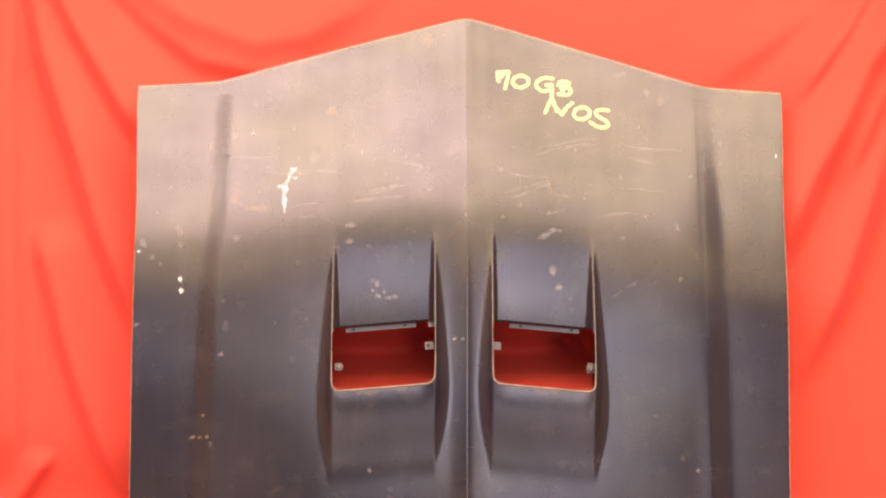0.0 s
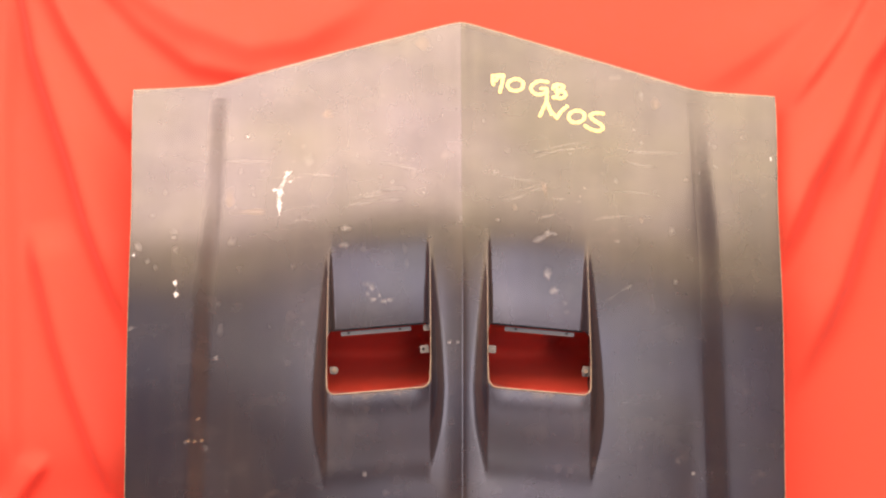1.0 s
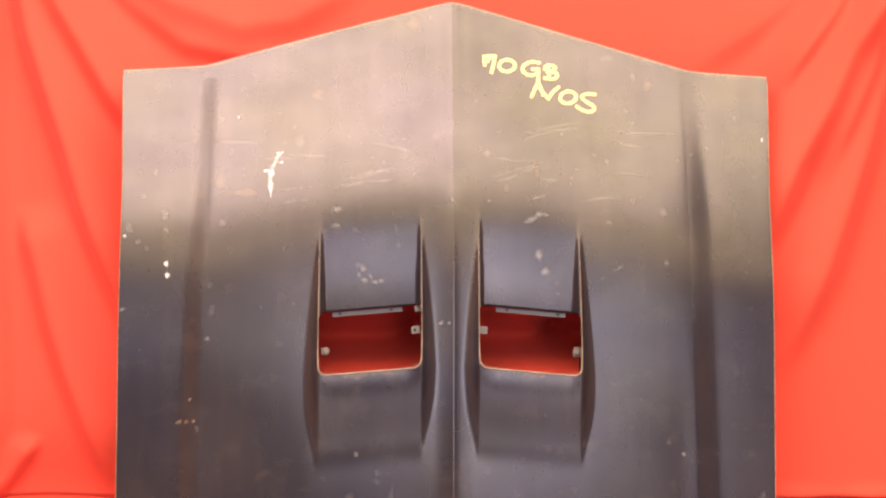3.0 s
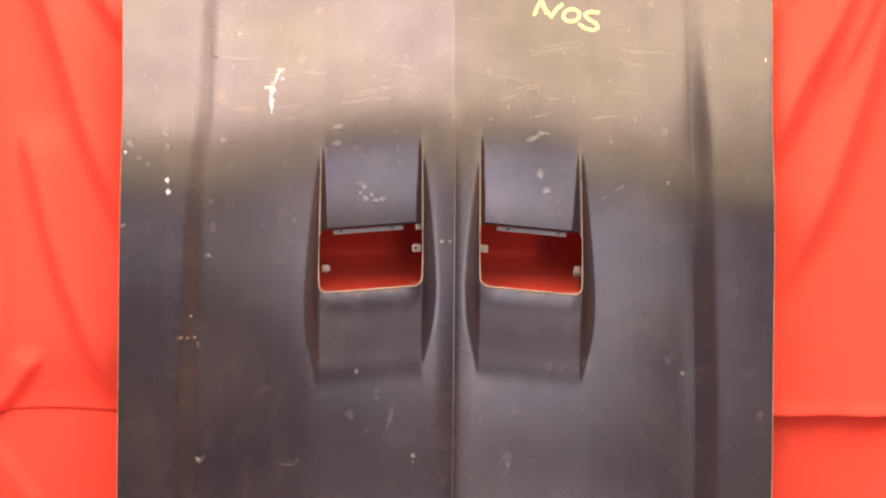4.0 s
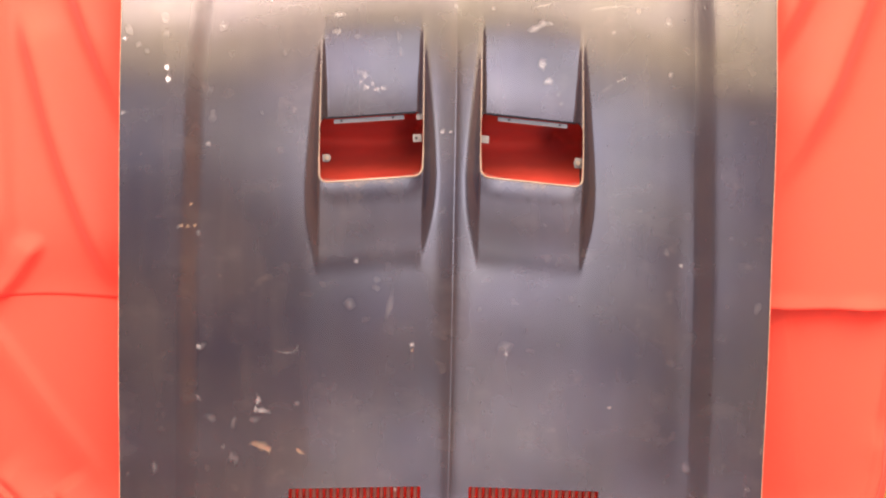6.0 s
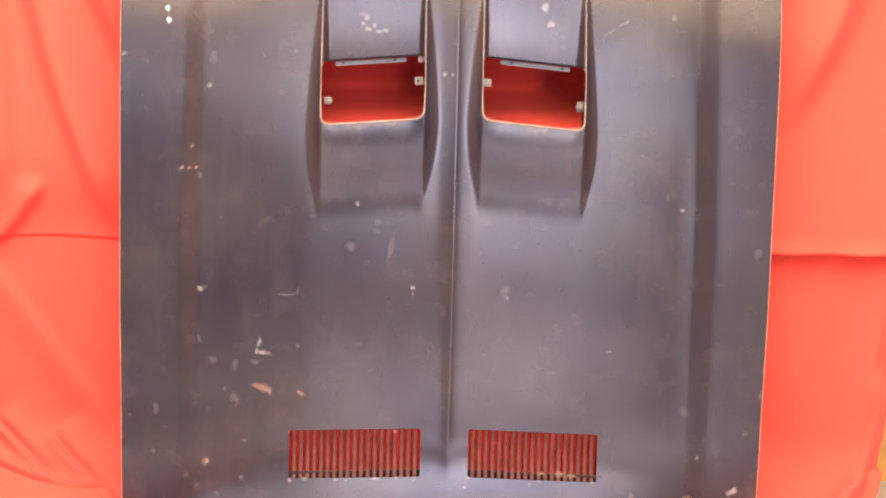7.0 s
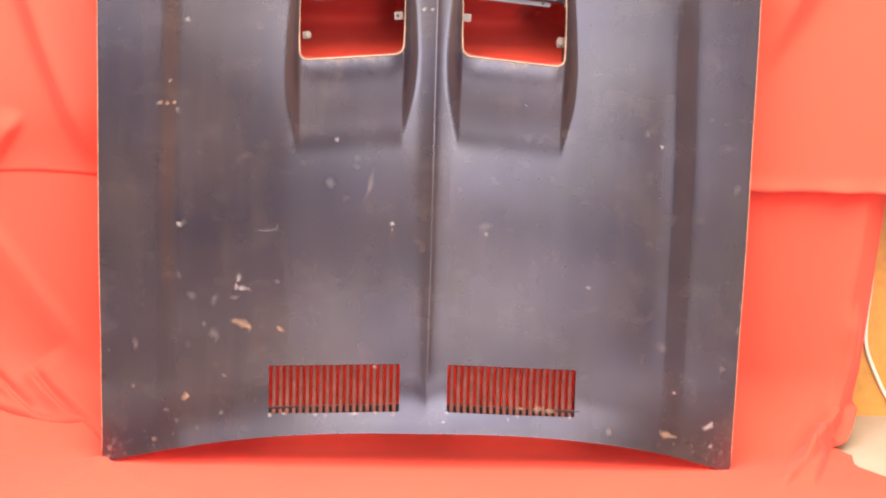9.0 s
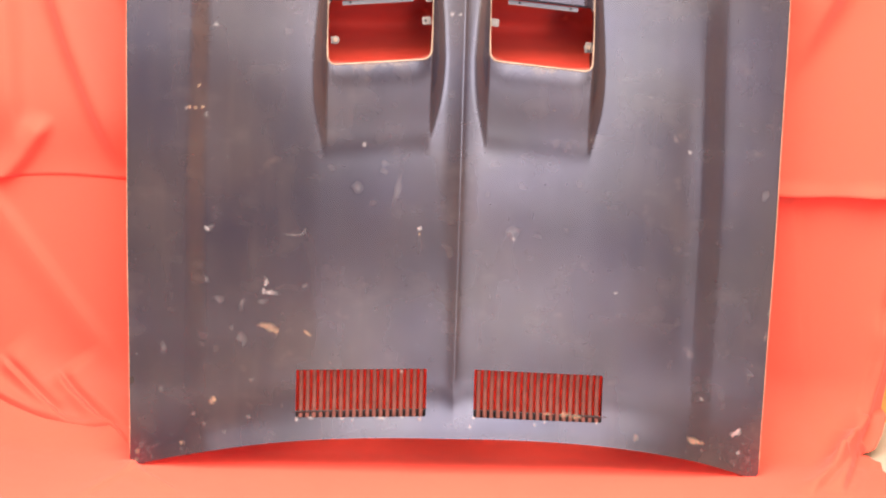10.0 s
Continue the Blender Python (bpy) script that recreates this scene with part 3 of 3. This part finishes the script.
# louvre bars, and the channel behind their lower ends
BARS = 20
for side in (-1, 1):
    pitch = (LOUVRE_A[1] - LOUVRE_A[0] + 0.0080) / BARS
    for i in range(BARS - 1):
        a = LOUVRE_A[0] - 0.0040 + pitch * (i + 1)
        bm = bmesh.new()
        rings = []
        for j in range(9):
            v = LOUVRE_V[0] + (LOUVRE_V[1] - LOUVRE_V[0]) * j / 8 - 0.035 * (a - 0.2)
            w = float(surface(np.array(a), np.array(v))) - 0.001 - 0.006 * math.sin(math.pi * j / 8)
            rings.append([bm.verts.new((side * a + x, v, w + z)) for x, z in ((-0.0049, -0.006), (-0.0043, -0.002), (0, -0.0008), (0.0043, -0.002), (0.0049, -0.006))])
        for p, q in zip(rings, rings[1:]):
            for j in range(5):
                bm.faces.new((p[j], p[(j + 1) % 5], q[(j + 1) % 5], q[j])).smooth = j < 4
        part("slat", bm, SLAT, hood)
    bm = box(bmesh.new(), on_panel(side * 0.208, 0.058, -0.016), (0.33, 0.028, 0.004), Matrix.Rotation(side * -0.035, 4, "Z") @ Matrix.Rotation(0.5, 4, "X"), 0.001)
    part("channel", bm, UNDER, hood, "dark steel channel behind the louvres")
    # unseen plates, added to dim the red cloth between the slats
    bm = bmesh.new()
    for a, v, wide, high in ((0.2085, 0.180, 0.341, 0.004), (0.040, 0.115, 0.004, 0.128), (0.377, 0.115, 0.004, 0.128)):
        box(bm, on_panel(side * a, v - 0.035 * (a - 0.2), -0.060), (wide, high, 0.090), Matrix.Rotation(side * -0.035, 4, "Z"))
    part("baffle", bm, UNDER, hood, "dark sheet-metal baffle round the louvres")


# scuffs: place, length and lie, width in millimetres
CHALK_MARKS = (
    (-0.208, 1.104, 10, -60, 7), (-0.197, 1.092, 17, -20, 9), (-0.182, 1.100, 10, 40, 7), (-0.173, 1.087, 18, 10, 8), (-0.157, 1.091, 14, -20, 8), (-0.198, 1.118, 14, 70, 9),
    (0.192, 1.238, 44, 34, 10), (0.207, 1.247, 22, -10, 8), (0.222, 1.246, 14, -25, 5), (0.206, 1.154, 22, 20, 17), (0.221, 1.115, 24, 32, 12), (-0.553, 0.956, 11, -44, 9), (-0.02, 0.995, 13, 40, 6),
    (-0.003, 0.993, 10, 65, 5), (-0.748, 1.192, 5, -44, 9), (-0.749, 1.024, 5, -44, 9), (-0.082, 0.504, 13, -36, 9), (-0.115, 0.165, 6, -75, 7), (0.381, 0.362, 6, -74, 8))
SCRAPE_MARKS = (
    (-0.492, 1.473, 6, 5, 5), (-0.4145, 1.322, 76, -88, 7), (-0.4130, 1.343, 40, 83, 10), (-0.4060, 1.361, 26, 62, 7), (-0.4000, 1.376, 16, 30, 6),
    (-0.3945, 1.386, 18, 6, 8), (-0.4230, 1.346, 16, 8, 5), (-0.3900, 1.366, 12, 10, 4), (-0.6505, 1.1285, 3, 0, 10), (-0.6476, 1.1027, 3, 0, 11), (0.747, 1.433, 11, -84, 4), (-0.748, 1.193, 3, 0, 6))
TAN_MARKS = (
    (0.199, 1.351, 41, -77, 5), (-0.614, 0.768, 6, -63, 8), (-0.599, 0.768, 6, -63, 8), (-0.583, 0.769, 5, -44, 8), (-0.592, 0.818, 4, -44, 7), (-0.081, 0.491, 7, 23, 6),
    (-0.424, 0.262, 40, -22, 13), (-0.409, 0.253, 22, -30, 11), (-0.440, 0.266, 30, -5, 7), (-0.335, 0.252, 28, -32, 7), (-0.554, 0.087, 18, -54, 8), (0.595, 0.006, 36, -27, 7))
PALE_MARKS = (
    (-0.531, 1.469, 13, 0, 8), (-0.493, 1.474, 12, 0, 9), (-0.506, 1.391, 10, 0, 9), (-0.346, 1.417, 39, 90, 18), (-0.263, 1.254, 28, -4, 8), (-0.261, 1.218, 12, 90, 12),
    (-0.739, 1.214, 12, 45, 12), (-0.657, 1.246, 15, 60, 12), (-0.68, 1.341, 10, 0, 8), (-0.044, 1.716, 10, 0, 8), (0.373, 1.625, 36, 10, 13), (0.436, 1.583, 15, 0, 13),
    (0.085, 1.389, 18, 10, 9), (0.369, 1.373, 10, 0, 8), (0.498, 1.255, 21, 85, 10), (0.37, 1.229, 14, 0, 8), (0.505, 1.135, 13, 0, 9),
    (0.387, 1.121, 33, 28, 5))
PALE_MARKS_B = (
    (-0.656, 1.235, 13, 80, 10), (-0.652, 1.205, 15, 85, 12), (-0.738, 1.21, 9, 45, 12), (-0.697, 1.165, 10, 0, 9), (-0.716, 1.179, 13, 70, 8), (-0.259, 1.255, 31, 0, 9),
    (-0.265, 1.216, 13, 90, 13), (-0.521, 1.224, 18, 0, 12), (0.754, 0.32, 21, 70, 5), (0.749, 0.258, 26, 80, 5))
OCHRE_MARKS = (
    (-0.529, 1.329, 44, 90, 14), (-0.485, 1.293, 80, 0, 9), (-0.083, 1.704, 31, 80, 23), (-0.307, 1.526, 26, 75, 21), (0.47, 1.564, 28, 80, 13), (0.131, 1.306, 13, -40, 8),
    (0.427, 1.281, 10, 0, 9), (-0.558, 0.082, 21, 75, 12), (-0.628, -0.021, 12, 20, 10), (-0.733, -0.045, 15, 70, 8), (-0.742, -0.069, 21, 10, 9), (-0.07, 0.054, 10, 80, 6),
    (0.232, 0.07, 28, 0, 6), (0.276, 0.068, 33, -3, 12), (0.299, 0.063, 31, -4, 9), (0.444, 0.015, 12, 0, 12), (0.586, 0.006, 41, -28, 10))
SMUDGES = (
    (-0.549, 1.08, 12, 0, 10), (-0.544, 1.019, 28, 85, 10), (-0.357, 1.037, 13, 0, 10), (-0.382, 1.165, 12, 80, 8), (-0.288, 1.203, 15, 90, 10), (-0.216, 1.206, 21, 0, 8),
    (-0.125, 1.208, 26, -80, 6), (-0.119, 1.174, 21, -80, 6), (-0.199, 1.183, 9, 0, 6), (-0.205, 1.125, 33, 0, 10), (0.246, 1.085, 18, 60, 10), (0.252, 1.064, 18, 60, 10),
    (0.352, 1.099, 39, 30, 5), (-0.573, 0.751, 18, -70, 13), (-0.621, 0.764, 13, 80, 8), (-0.164, 0.653, 15, -45, 9), (-0.167, 0.635, 18, -30, 8), (-0.135, 0.598, 77, 78, 8),
    (-0.226, 0.596, 26, 85, 15))
SMUDGES_B = (
    (0.072, 0.588, 8, 0, 8), (0.507, 0.723, 23, -70, 8), (0.44, 0.82, 10, 0, 8), (0.727, 0.596, 26, 70, 10), (0.752, 0.758, 10, 80, 6), (0.567, 0.217, 33, -60, 13),
    (0.719, 0.19, 8, 0, 8), (0.713, 0.166, 12, 10, 8), (0.616, 0.15, 12, 80, 6), (0.133, 0.501, 26, -70, 21), (0.166, 0.455, 8, 0, 6), (-0.674, 0.203, 26, 85, 12),
    (-0.678, 0.106, 13, 0, 10), (-0.734, 0.189, 8, 0, 6), (-0.494, 0.234, 31, 85, 10), (-0.466, 0.136, 10, 70, 10), (-0.514, 0.259, 10, 0, 9), (-0.472, 0.049, 15, 80, 9),
    (-0.602, 0.049, 13, 0, 9))
SMUDGES_C = (
    (-0.575, 0.028, 15, 80, 9), (-0.527, 0.01, 13, 70, 9), (-0.278, 0.166, 8, 0, 5), (0.723, -0.042, 15, 20, 10), (0.72, 0.166, 10, 0, 9), (-0.563, 0.494, 21, 50, 9),
    (-0.368, 0.483, 51, 2, 6), (-0.347, 0.491, 18, 60, 6), (-0.571, 0.37, 21, -70, 9), (-0.544, 0.325, 26, -25, 12), (-0.441, 0.324, 26, 12, 9), (-0.344, 0.363, 12, 20, 10),
    (-0.489, 0.312, 31, 80, 9), (-0.485, 0.231, 33, 88, 9))
CHIPS = (
    (-0.213, 0.696, 8, 0, 9), (0.541, 0.695, 8, 80, 8), (0.601, 0.107, 9, 80, 8), (0.688, 0.025, 33, 25, 10), (0.135, 0.486, 12, 0, 8), (-0.358, 0.045, 10, 0, 8),
    (-0.326, 0.05, 15, 0, 6), (-0.252, 0.05, 15, 0, 5), (-0.227, 0.048, 8, 0, 5), (-0.163, 0.053, 26, 0, 5), (-0.11, 0.057, 8, 0, 5), (0.057, 0.059, 10, 0, 6),
    (0.048, 0.038, 10, 0, 6), (0.202, 0.045, 10, 80, 5), (0.225, 0.051, 8, 0, 5), (0.35, 0.049, 8, 45, 5), (0.691, 0.022, 31, 30, 9), (0.699, -0.024, 10, 0, 10),
    (-0.572, 0.49, 13, 50, 10))
CHIPS_B = (
    (-0.434, 0.371, 26, 88, 8), (-0.437, 0.347, 15, 0, 10), (-0.419, 0.344, 33, -8, 8))


def ribbon(bm, cover, rows):
    """One soft layer on the panel from rows of (u, v, strength)."""
    made = []
    for row in rows:
        line = []
        for u, v, strength in row:
            vert = bm.verts.new(on_panel(u, v, 0.0004))
            vert[cover] = strength
            line.append(vert)
        made.append(line)
    for a, b in zip(made, made[1:]):
        for j in range(len(a) - 1):
            bm.faces.new((a[j], a[j + 1], b[j + 1], b[j])).smooth = True


def flecks(marks, seed):
    """Soft smears of scraped paint: each fades out to its sides and ends, and swells and bends a little."""
    rng, bm = random.Random(seed), bmesh.new()
    cover = bm.verts.layers.float.new("cover")
    for u, v, length, lie, wide in marks:
        c, s = math.cos(radians(lie)), math.sin(radians(lie))
        long, broad = max(length, wide * 1.15) / 1000 * 1.15, wide / 1000 * 1.08
        sway, skew, phase, tail = rng.uniform(-0.16, 0.16) * min(long, 0.035), rng.uniform(-0.3, 0.3), rng.uniform(0, 6.3), rng.uniform(-0.5, 0.5)
        many, rows = max(7, round(long / 0.0035)), []
        for i in range(many + 1):
            t = 2 * i / many - 1
            fade = (1 - t * t) ** 0.7 * (1 + tail * t)
            swell = (0.35 + 0.65 * math.sqrt(max(0, 1 - t * t))) * (1 + 0.28 * math.sin(5.1 * t + phase))
            row = []
            for k in range(-4, 5):
                e = k / 4
                x = t * long / 2 + skew * e * broad * 0.5
                y = e * broad * swell * 0.85 + sway * (t * t - 0.4) + rng.gauss(0, 0.04) * broad
                row.append((u + c * x - s * y, v + s * x + c * y, max(0.0, fade * (1 - e * e) ** 1.3)))
            rows.append(row)
        ribbon(bm, cover, rows)
    return bm


def grime(seed):
    """Small pale specks along the rear edge and its corners."""
    rng, out = random.Random(seed), []
    for _ in range(130):
        u = rng.choice((-1, 1)) * (0.745 - abs(rng.gauss(0, 0.07)))
        out.append((u, float(bottom_line(np.array(u))) + 0.008 + abs(rng.gauss(0, 0.035)), rng.uniform(2, 9), rng.uniform(-90, 90), rng.uniform(1.5, 4.5)))
    for _ in range(45):
        out.append((rng.uniform(-0.72, 0.72), rng.uniform(0.02, 1.05), rng.uniform(3, 14), rng.gauss(-75, 35), rng.uniform(1.5, 4)))
    return tuple(o for o in out if abs(o[0]) < 0.74 and not (0.05 < abs(o[0]) < 0.32 and 0.85 < o[1] < 1.28))


def lip_band():
    """Tan band below the scoops' lips, thinning out downwards."""
    bm = bmesh.new()
    cover = bm.verts.layers.float.new("cover")
    for side in (-1, 1):
        rows = []
        for i in range(45):
            a = 0.068 + 0.229 * i / 44
            end = math.sin(math.pi * i / 44) ** 0.4
            reach = 0.030 + 0.012 * math.sin(a * 70 + side) + 0.008 * math.sin(a * 190)
            rows.append([(side * a, skewed(a, 0.8815 + 0.02 * (1 - end) - reach * (k / 9)), end * (1 - k / 9) ** 2.2) for k in range(10)])
        ribbon(bm, cover, rows)
    return bm


def edge_wear_glow():
    """Tan wear with a pale glow painted in along the nose's edge, fading into the paint."""
    bm = bmesh.new()
    cover = bm.verts.layers.float.new("cover")
    rows = []
    for i in range(180):
        u = -0.762 + 1.524 * i / 179
        reach = 0.011 + 0.005 * math.sin(u * 31) + 0.003 * math.sin(u * 83 + 1)
        rows.append([(u, float(top_edge(np.array(u))) - 0.0006 - reach * k / 5, (1 - k / 5) ** 1.5) for k in range(6)])
    ribbon(bm, cover, rows)
    return bm


def crease_film():
    """Thin brown film along the two long steps, weaker on the right."""
    bm = bmesh.new()
    cover = bm.verts.layers.float.new("cover")
    for side in (-1, 1):
        rows = []
        for i in range(150):
            v = 0.10 + 1.47 * i / 149
            mid = float(step_line(np.array(v))) - (0.014 * float(smooth(1.0, 1.35, v)) if side < 0 else 0)
            strength = (0.75 + 0.2 * math.sin(v * 23 + side)) * float(smooth(0.10, 0.50, v)) * (1.0 if side < 0 else 0.4)
            rows.append([(side * (mid + 0.026 * k / 4), v, strength * (1 - (k / 4) ** 2) ** 1.2) for k in range(-4, 5)])
        ribbon(bm, cover, rows)
    return bm


def dust(seed):
    """Pale dust and water spots on the nose."""
    rng = random.Random(seed)
    spots = [(rng.uniform(-0.72, 0.72), rng.uniform(1.27, 1.66), rng.uniform(3, 12), rng.uniform(-90, 90), rng.uniform(3, 8)) for _ in range(60)]
    spots += [(rng.choice((-1, 1)) * rng.uniform(0.08, 0.50), rng.uniform(1.27, 1.46), rng.uniform(40, 130), rng.gauss(3, 9), rng.uniform(2.5, 5)) for _ in range(26)]
    return tuple(o for o in spots if o[1] < 1.56 - 0.28 * max(0, abs(o[0]) - 0.5))


for marks, seed, mat, label in (
        (CHALK_MARKS + CHIPS + CHIPS_B, 1, CHALK, "chalky white scuffs"), (SCRAPE_MARKS, 5, BRIGHT, "bright white scrape"),
        (SMUDGES + SMUDGES_B + SMUDGES_C, 2, FAINT, "faint grey scrapes"), (grime(8), 9, FAINT, "small pale specks"), (TAN_MARKS, 3, TAN, "tan rust marks"),
        (PALE_MARKS + PALE_MARKS_B + dust(12), 6, PALE, "pale dusty spots on the nose"), (OCHRE_MARKS, 7, OCHRE, "ochre rubbed patches")):
    tagged(part("scuff_and_band", flecks(marks, seed), mat, hood, label), kind="stuff")
tagged(part("scuff_and_band", crease_film(), FILM, hood, "brown rust film in the long steps"), kind="stuff")
tagged(part("scuff_and_band", edge_wear_glow(), EDGE, hood, "tan wear along the nose edge"), kind="stuff")
tagged(part("scuff_and_band", lip_band(), LIP_TAN, hood, "tan rubbed paint below the scoop lips"), kind="stuff")
part("notch_mark", flecks(((-0.747, 0.125, 8, -26, 9),), 4), BLACKENED, hood, "sooty black spot at the edge")


# ---------------------------------------------------------------- hand lettering
def curve(points, steps=6):
    """A smooth line through points."""
    p = [points[0], *points, points[-1]]
    out = []
    for a, b, c, d in zip(p, p[1:], p[2:], p[3:]):
        for i in range(steps):
            t = i / steps
            out.append(tuple(0.5 * (2 * b[k] + (c[k] - a[k]) * t + (2 * a[k] - 5 * b[k] + 4 * c[k] - d[k]) * t * t + (3 * b[k] - a[k] - 3 * c[k] + d[k]) * t ** 3) for k in (0, 1)))
    return out + [points[-1]]


def oval(x, y, rx, ry, lean):
    return [(x + rx * math.cos(a) * math.cos(lean) - ry * math.sin(a) * math.sin(lean), y + rx * math.cos(a) * math.sin(lean) + ry * math.sin(a) * math.cos(lean))
            for a in (2 * math.pi * i / 28 - 1.2 for i in range(30))]


UPPER_ROW = {
    "7": [curve([(152, 172), (148, 150), (150, 122)]), curve([(146, 122), (178, 118), (207, 117)]), curve([(165, 150), (178, 130), (205, 120)]), curve([(207, 118), (198, 165), (186, 215)])],
    "0": [oval(271, 172, 43, 34, -0.15)],
    "G": [curve([(446, 152), (400, 148), (362, 170), (356, 200), (385, 224), (425, 218), (438, 196)]), curve([(408, 190), (440, 190)])],
    "B": [curve([(474, 190), (484, 168), (520, 168), (532, 182), (505, 202), (488, 206)]), curve([(492, 206), (530, 206), (541, 226), (520, 244), (472, 240)]), curve([(490, 172), (500, 205), (490, 240)])],
}
LOWER_ROW = {
    "N": [curve([(440, 196), (436, 262), (420, 300), (400, 348)]), curve([(436, 258), (452, 300), (462, 338)]), curve([(446, 300), (490, 358)]), curve([(490, 360), (515, 320), (548, 290)])],
    "O": [oval(598, 348, 44, 34, -0.25)],
    "S": [curve([(744, 328), (700, 326), (672, 340), (690, 366), (730, 392), (738, 414), (712, 428), (672, 418), (642, 398)])],
}


def stroke(bm, line, wide, lift):
    """A painted stroke: a low ridge with round ends."""
    pts = [Vector((0.017 + x * 0.00044, 1.676 - y * 0.000428)) for x, y in line]
    rings = []
    n = len(pts)
    ends = [(-0.8, 0.25), (-0.5, 0.75)]
    for i, p in enumerate(pts):
        d = (pts[min(i + 1, n - 1)] - pts[max(i - 1, 0)]).normalized()
        side = Vector((-d.y, d.x))
        rows = [(p, wide * (0.92 + 0.12 * math.sin(i * 1.7)))]
        if i == 0:
            rows = [(p + d * wide * k, wide * w) for k, w in ends] + rows
        if i == n - 1:
            rows += [(p - d * wide * k, wide * w) for k, w in ends[::-1]]
        for q, w in rows:
            rings.append([bm.verts.new(on_panel(q.x + side.x * w * f, q.y + side.y * w * f, 0.0003 + lift + h)) for f, h in ((-1, 0), (-0.5, 0.0006), (0.5, 0.0006), (1, 0))])
    for a, b in zip(rings, rings[1:]):
        for j in range(3):
            bm.faces.new((a[j], b[j], b[j + 1], a[j + 1])).smooth = True


for glyph, lines in (UPPER_ROW | LOWER_ROW).items():
    bm = bmesh.new()
    for i, line in enumerate(lines):
        stroke(bm, line, 0.0046, 0.0002 * i)
    bmesh.ops.recalc_face_normals(bm, faces=bm.faces)
    part("letter", bm, YELLOW, hood, f"yellow hand-painted {glyph}")

# ---------------------------------------------------------------- cable
bm = tube(bmesh.new(), [(x, 0.490, z) for x, z in curve([(1.242, 0.62), (1.239, 0.46), (1.236, 0.323), (1.233, 0.270), (1.235, 0.207), (1.244, 0.164), (1.271, 0.104), (1.306, 0.041), (1.345, -0.008)], 8)], 0.0055)
me = bpy.data.meshes.new("cable")
bm.to_mesh(me)
bm.free()
me.materials.append(PLASTIC)
tagged(new("cable", me), "white plastic cable hanging down the wood panel", "cable")
